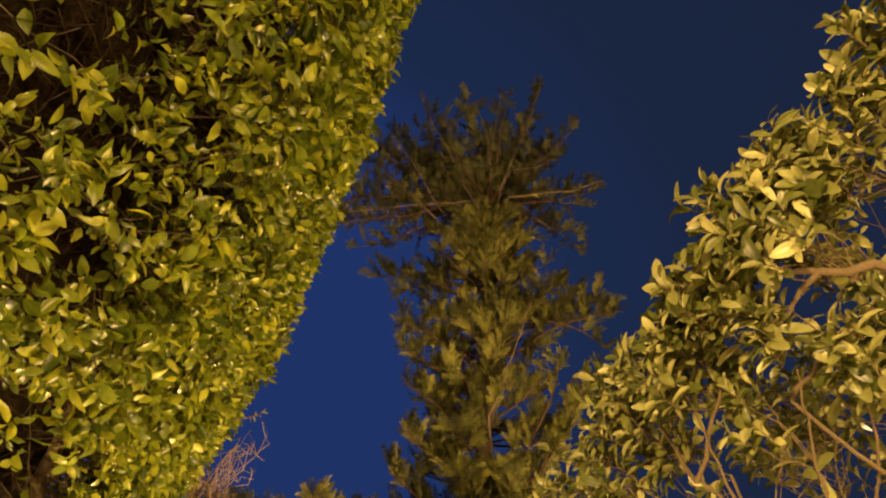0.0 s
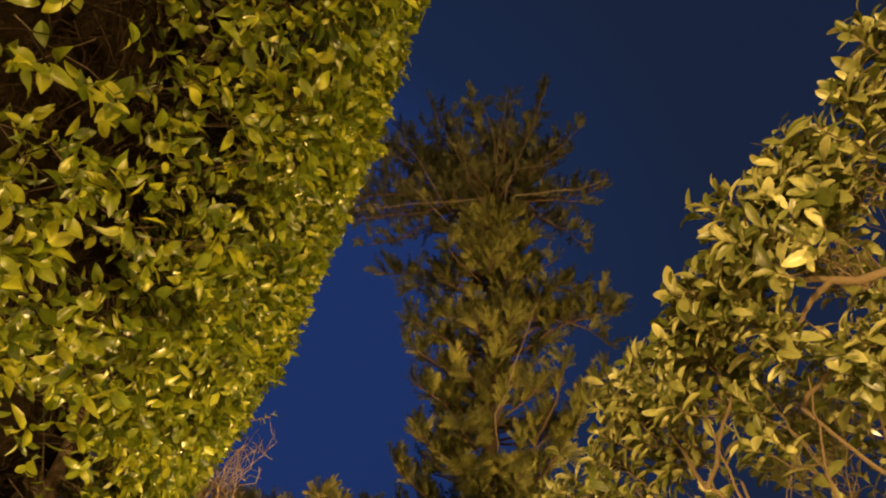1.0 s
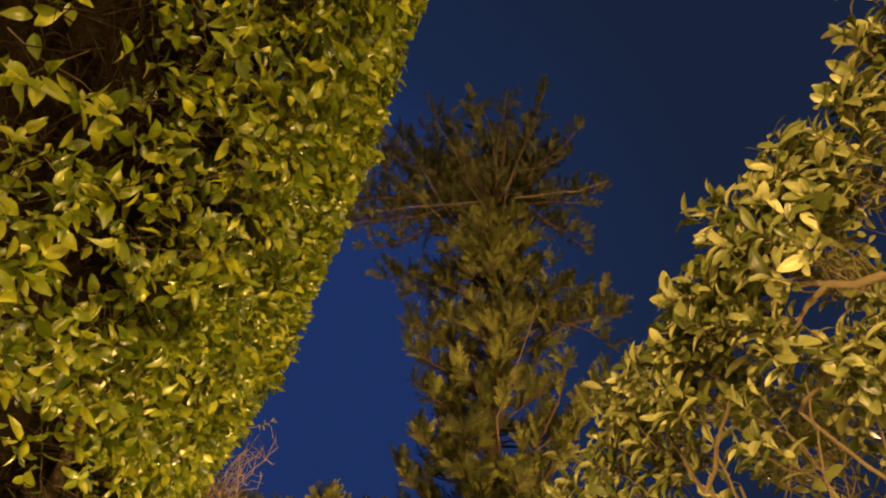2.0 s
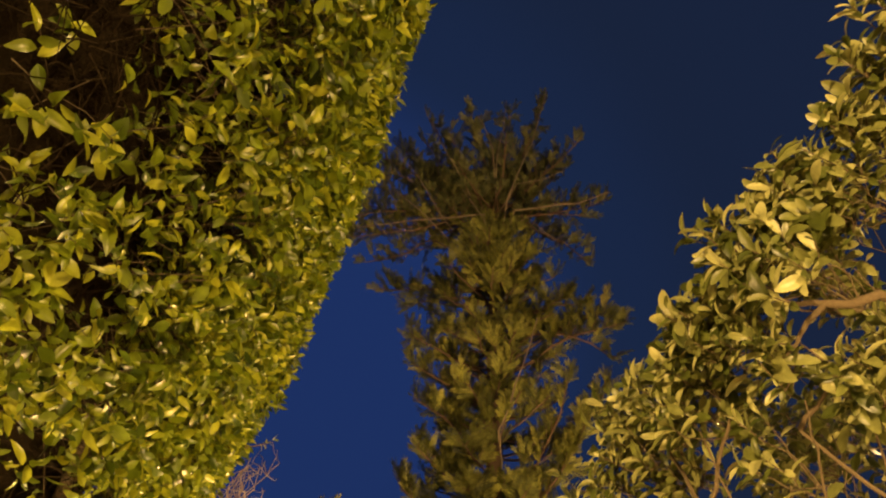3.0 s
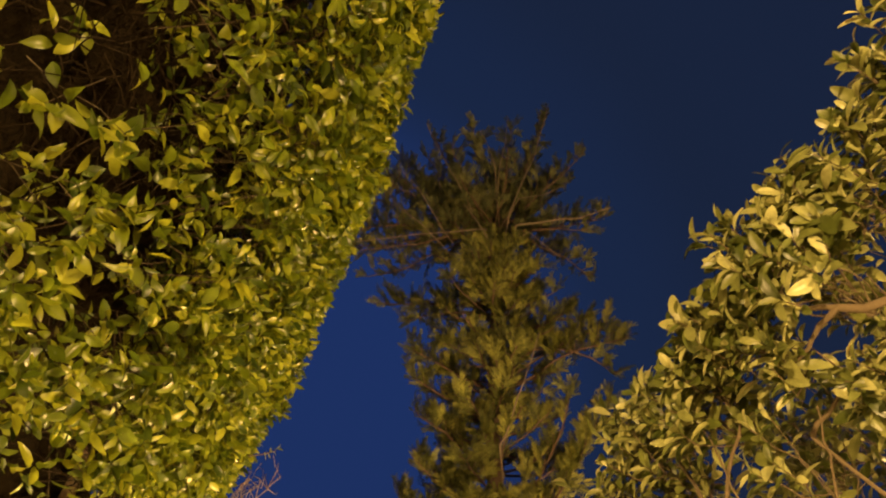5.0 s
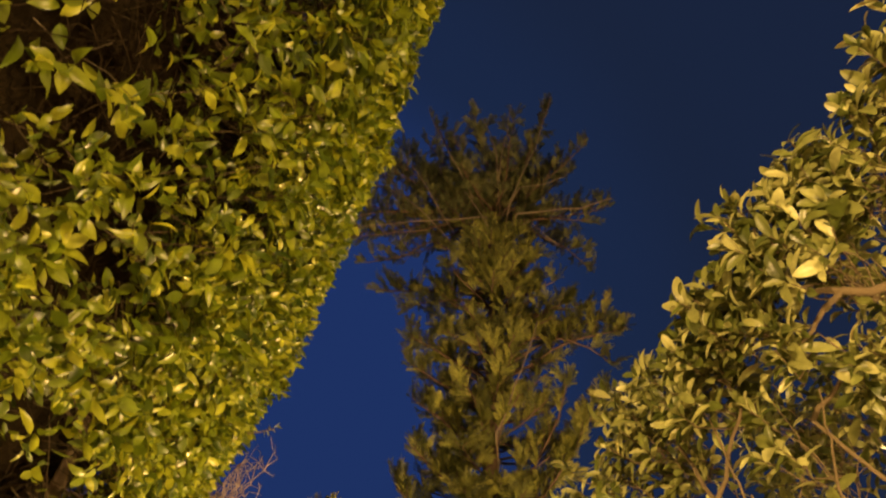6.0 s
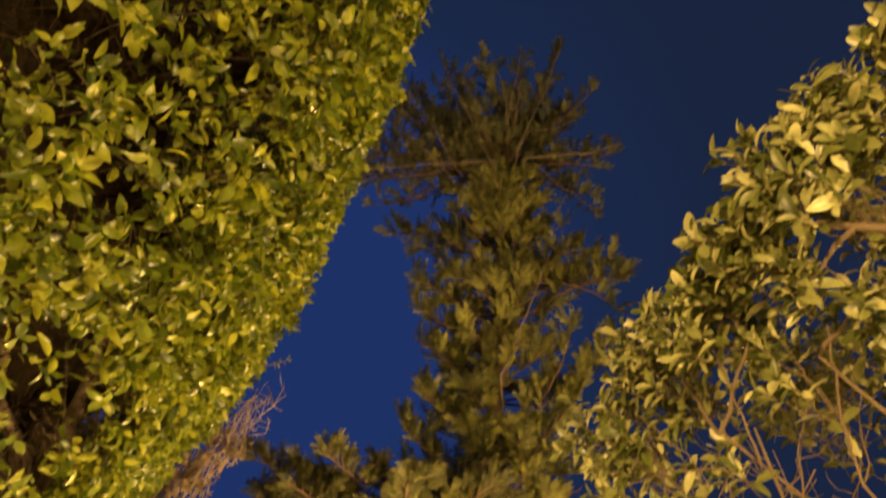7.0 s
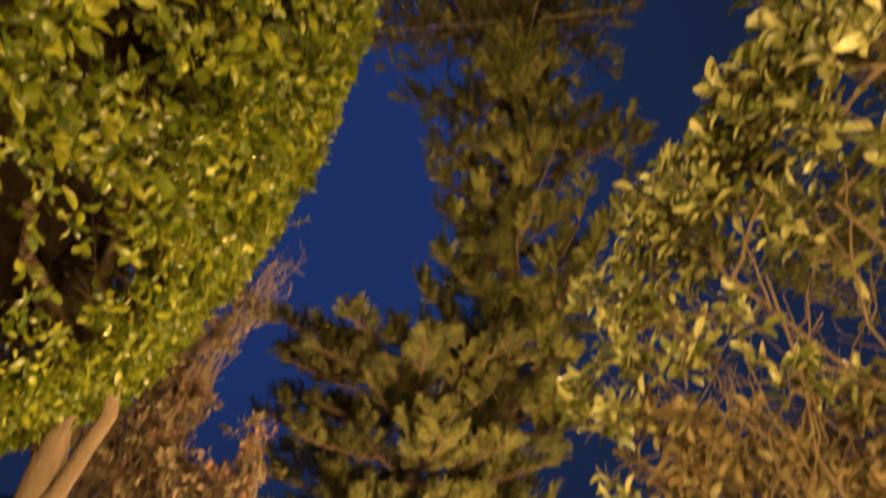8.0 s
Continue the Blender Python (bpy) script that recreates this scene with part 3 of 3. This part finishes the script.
def pine_branches(r):
    out = []
    z, turn = 2.6, 0.0
    while z < 13.2:
        centre = np.array((1.35 + 0.035 * (z - 6), 16.0, z))
        count = 7
        for k in range(count):
            a = turn + k * 2 * math.pi / count + r.normal(0, 0.18)
            reach = (1.25 + 0.035 * max(0, 9 - z) + 0.10 * max(0, 7.2 - z) - 0.55 * max(0, z - 11.9)) * r.uniform(0.75, 1.15)
            tip = centre + np.array((math.cos(a), math.sin(a), 0)) * reach + np.array((0, 0, 0.25 + r.normal(0, 0.15)))
            out.append((crooked(centre, tip, 5, 0.03, -0.08, r), 0.035))
        turn += 0.55
        z += 0.42
    # long limbs that stand out of the column
    for start, tip, sag in (((1.4, 16, 8.0), (4.35, 15.0, 9.1), 0.3), ((1.6, 16, 8.8), (3.95, 15.0, 8.3), 0.55), ((1.7, 16, 9.6), (3.6, 15.2, 9.7), 0.1), ((1.6, 16, 8.4), (4.0, 15.2, 9.5), 0.2),
                            ((1.4, 16, 5.0), (3.75, 15.0, 7.5), -0.5), ((1.4, 16, 5.3), (2.95, 15.0, 7.7), -0.4), ((1.4, 16, 4.8), (3.3, 15.0, 6.9), -0.4), ((1.7, 16, 10.0), (2.9, 15.0, 10.3), 0.1), ((1.7, 16, 9.2), (3.2, 15.0, 9.8), 0.1), ((1.7, 16, 8.8), (2.7, 15.0, 9.3), 0.1),
                            ((1.4, 16, 5.2), (-0.25, 15.0, 6.3), -0.1), ((1.4, 16, 4.4), (-0.55, 15.0, 5.5), -0.1), ((1.4, 16, 6.4), (-0.25, 15.2, 7.4), 0.0), ((1.4, 16, 7.4), (-0.3, 15.2, 8.2), 0.0), ((1.4, 16, 8.2), (-0.35, 15.2, 8.9), 0.0),
                            ((1.5, 16, 10.6), (-1.3, 16.6, 10.9), 0.0), ((1.5, 16, 10.2), (-0.5, 16.2, 10.2), 0.1)):
        out.append((crooked(start, tip, 6, 0.03, sag, r), 0.05))
    # the dome of short upturned branches on top of the column
    for k in range(16):
        tip = np.array((1.5 + 0.7 * math.cos(k * 2.4) * r.uniform(0.4, 1.0), 15.0 + 0.25 * math.sin(k * 2.4), r.uniform(10.7, 11.5)))
        out.append((crooked((1.6, 15.9, 10.3), tip, 5, 0.03, -0.15, r), 0.025))
    # spreading head
    hub, heads = np.array((1.80, 16.0, 12.9)), []
    for tip in ((3.35, 16.0, 16.7), (2.35, 15.8, 16.2), (1.2, 15.8, 16.2), (0.1, 16.0, 16.0), (-0.7, 16.3, 15.3), (-1.5, 16.3, 14.4), (-2.3, 16.0, 12.3), (4.7, 16.0, 13.3),
                (3.9, 16.2, 14.6), (-0.9, 15.0, 13.4), (3.9, 15.2, 12.2), (-0.9, 17.2, 12.2), (3.7, 17.4, 12.8), (1.8, 17.8, 15.0), (0.4, 17.4, 14.3), (3.0, 17.2, 14.8),
                (1.9, 16.2, 15.4), (-1.8, 15.4, 13.3), (0.6, 15.0, 14.6), (2.7, 15.2, 14.6), (-0.2, 16.8, 14.9), (3.6, 16.6, 15.2), (-1.6, 16.6, 11.7), (4.1, 16.4, 11.6), (-1.9, 15.0, 12.0), (-1.3, 15.1, 14.0), (-2.0, 15.4, 11.7), (4.3, 15.2, 12.6), (-2.2, 15.6, 13.0)):
        heads.append(tip)
    for k in range(14):
        a, up = k * 2.4, r.uniform(0.15, 1.1)
        heads.append(tuple(hub + np.array((math.cos(a) * math.cos(up) * 1.15, math.sin(a) * math.cos(up) * 0.75, math.sin(up))) * r.uniform(1.9, 3.1)))
    for tip in heads:
        start = hub + np.array((0, 0, r.uniform(-0.35, 0.55)))
        out.append((crooked(start, tip, 7, 0.04, -0.15, r), 0.034))
    return out


def low_branches(r):
    out = []
    z, turn = 0.8, 0.3
    while z < 4.3:
        centre = np.array((-0.7, 14.0, z))
        for k in range(12):
            a = turn + k * 2 * math.pi / 12 + r.normal(0, 0.15)
            reach = 2.45 * r.uniform(0.55, 1.08)
            tip = centre + np.array((math.cos(a) * 1.05, math.sin(a), 0)) * reach + np.array((0, 0, 0.35 + r.normal(0, 0.2)))
            out.append((crooked(centre, tip, 5, 0.03, -0.12, r), 0.018))
        turn += 0.4
        z += 0.45
    return out


tall_pine = grow_conifer("pine_tree", "tall narrow pine with brushy olive needles and spreading open head", (1.25, 16.0, 0.0),
             [(1.25, 16, -0.1), (1.28, 16, 3), (1.38, 16, 7), (1.55, 16, 10), (1.8, 16, 12.9), (1.85, 16, 14.2)], 0.24, pine_branches, 0.48, NEEDLE, 3.0, 31, "needle_mass", 11.6, gaps=-0.33)
limb("bare_branch", crooked((1.45, 15.9, 5.3), (1.36, 14.5, 6.5), 5, 0.03), 0.03, 0.022, PINE_TWIG, tall_pine, 7)
limb("bare_branch", crooked((1.36, 14.5, 6.5), (2.32, 14.3, 8.9), 8, 0.025), 0.022, 0.012, PINE_TWIG, tall_pine, 7)
# bare tan branches that show in the open head
for r0, ends in ((0.05, ((1.75, 15.9, 11.5), (2.09, 14.7, 12.0), (3.6, 14.6, 12.11), (4.4, 14.6, 12.44))), (0.04, ((1.7, 15.9, 11.5), (1.34, 14.7, 11.88), (-0.01, 14.6, 11.67), (-1.7, 14.6, 11.45))),
                 (0.034, ((1.78, 15.9, 11.7), (1.9, 14.6, 12.21), (2.66, 14.6, 14.0), (3.17, 14.6, 15.78))), (0.026, ((0.6, 15.4, 11.9), (-0.01, 14.6, 12.45), (-0.36, 14.6, 13.14), (-0.71, 14.6, 13.59))),
                 (0.024, ((1.1, 15.4, 12.9), (0.56, 14.6, 13.51), (0.21, 14.6, 14.35), (-0.08, 14.6, 15.22))), (0.022, ((1.75, 15.6, 13.0), (1.64, 14.6, 13.8), (1.52, 14.6, 14.36), (1.32, 14.6, 14.94))),
                 (0.022, ((1.75, 15.6, 13.0), (1.78, 14.6, 13.8), (1.97, 14.6, 14.56), (2.09, 14.6, 15.46))), (0.028, ((1.6, 15.6, 11.2), (1.33, 14.6, 11.63), (1.08, 14.6, 12.12), (0.82, 14.6, 12.54))),
                 (0.024, ((0.5, 15.4, 11.6), (-0.21, 14.6, 11.95), (-0.83, 14.6, 12.53), (-1.12, 14.6, 13.14))), (0.022, ((1.8, 15.6, 12.0), (2.35, 14.6, 11.72), (2.72, 14.6, 11.32), (3.02, 14.6, 11.0))),
                 (0.022, ((1.8, 15.6, 12.5), (2.21, 14.6, 12.73), (2.77, 14.6, 12.82), (3.36, 14.6, 13.09)))):
    run = [np.array(ends[0])]
    for a, b in zip(ends, ends[1:]):
        run += list(crooked(a, b, 4, 0.025)[1:])
    limb("bare_branch", run, r0 * 0.58, r0 * 0.3, PINE_TWIG, tall_pine, 6)
grow_conifer("young_pine_tree", "low broad pine with dark brushy needles beside the tall pine", (-0.7, 14.0, 0.0),
             [(-0.7, 14, -0.1), (-0.68, 14, 2.5), (-0.7, 14, 3.9)], 0.12, low_branches, 0.35, DARK_NEEDLE, 4.4, 57, "needle_mass", gaps=-0.5, pairs=14, broad=0.06)


# ---- dry bushes below the ficus crown ----
GAPS = ((-2.64, 2.86, 0.50, 0.42), (-3.16, 2.16, 0.24, 0.20), (-2.75, 1.98, 0.16, 0.16))


def open_gap(points):
    """Which points lie in one of the open gaps between the bushes."""
    p = np.asarray(points)
    inside = np.zeros(len(p), bool)
    for x, z, a, b in GAPS:
        inside |= ((p[:, 0] - x) / a) ** 2 + ((p[:, 2] - z) / b) ** 2 < 1
    return inside


def crosses_gap(path):
    """Whether a twig runs through one of the gaps."""
    f = np.linspace(0, 1, 6)[:, None]
    return bool(open_gap(np.concatenate([a + (b - a) * f for a, b in zip(path, path[1:])])).any())


def build_dry_bush(name, label, base, ends, stems, leaves, seed, size, spikes=0, mat=DRY_LEAF):
    r = np.random.default_rng(seed)
    bush = thing(name, base, label, "bush", "dry bushes")
    origin = np.array(base)
    sticks, where, axis = [], [], []
    for k in range(stems):
        c, reach = ends[k % len(ends)]
        tip = np.array(c) + r.normal(0, 0.5, 3) * reach + np.array((0, 0, 0.1))
        path = crooked(origin + r.normal(0, 0.12, 3) * np.array((1, 1, 0)), tip, 7, 0.11, 0.0, r)
        if crosses_gap(path):
            continue
        sticks.append((path - origin, 0.018, 0.006))
        for j in range(10):
            q = path[r.integers(4, 8)]
            end = q + unit(r.normal(0, 0.9, 3) + np.array((0.1, 0, 0.7))) * r.uniform(0.12, 0.45)
            twig = crooked(q, end, 4, 0.3, 0.0, r)
            if crosses_gap(twig):
                continue
            sticks.append((twig - origin, 0.007, 0.003))
            if r.uniform() < leaves and twig[4][2] < 4.05:
                where.append(twig[2]), axis.append(twig[4] - twig[2] + r.normal(0, 0.1, 3))
    # bare ends that stand out over the leaves
    for k in range(spikes):
        low = np.array(ends[0][0]) + r.normal(0, 0.14, 3) + np.array((-0.3, 0, -0.4))
        high = low + np.array((r.uniform(0.0, 0.6), r.normal(0, 0.1), r.uniform(0.4, 0.9)))
        spike = crooked(low, high, 7, 0.30, 0.0, r)
        if not crosses_gap(spike):
            sticks.append((spike - origin, 0.010, 0.006))
    v, t = tubes(sticks, 4)
    part("stem_tangle", tri_mesh("stem_tangle", v, t), PALE_BARK, bush, "bare pale stems and twigs", "stuff")
    where, turns, sizes = shoots(np.array(where), np.array(axis), r.uniform(0.15, 0.35, len(where)), 12, size, loose=0.4)
    shut = ~open_gap(where)
    where, turns, sizes = where[shut], turns[shut], sizes[shut]
    shapes = [leaf_shape(0.5, 0.2, 0.3), leaf_shape(0.65, 0.35, 0.5)]
    foliage(bush, "dry_leaf", "dry_leaf_mass", shapes, mat, where, turns, sizes, where[:, 1], single=60)


build_dry_bush("dry_bush", "tall half-bare bush with tan twigs and withered reddish leaves", (-4.3, 9.9, 0.0),
               [((-2.40, 9.8, 4.15), 0.3), ((-2.75, 9.8, 3.85), 0.35), ((-3.3, 9.8, 3.3), 0.4), ((-3.8, 9.7, 2.8), 0.5), ((-4.2, 9.7, 2.2), 0.5), ((-2.6, 9.8, 3.75), 0.22)], 110, 0.62, 71, 0.10, 14)
build_dry_bush("dry_bush", "low rounded bush with withered tan leaves", (-3.0, 9.4, 0.0),
               [((-2.62, 9.4, 2.15), 0.22), ((-3.6, 9.4, 1.95), 0.4), ((-4.2, 9.4, 1.7), 0.5), ((-2.7, 9.4, 1.6), 0.4), ((-3.2, 9.4, 1.5), 0.4)], 60, 0.75, 83, 0.10)
build_dry_bush("dry_bush", "thin bush with withered rust-red leaves", (-3.9, 9.65, 0.0),
               [((-4.0, 9.65, 2.4), 0.25), ((-3.6, 9.65, 2.5), 0.22), ((-3.3, 9.65, 2.3), 0.2), ((-2.6, 9.65, 1.7), 0.2)], 30, 0.7, 91, 0.09, mat=RED_LEAF)
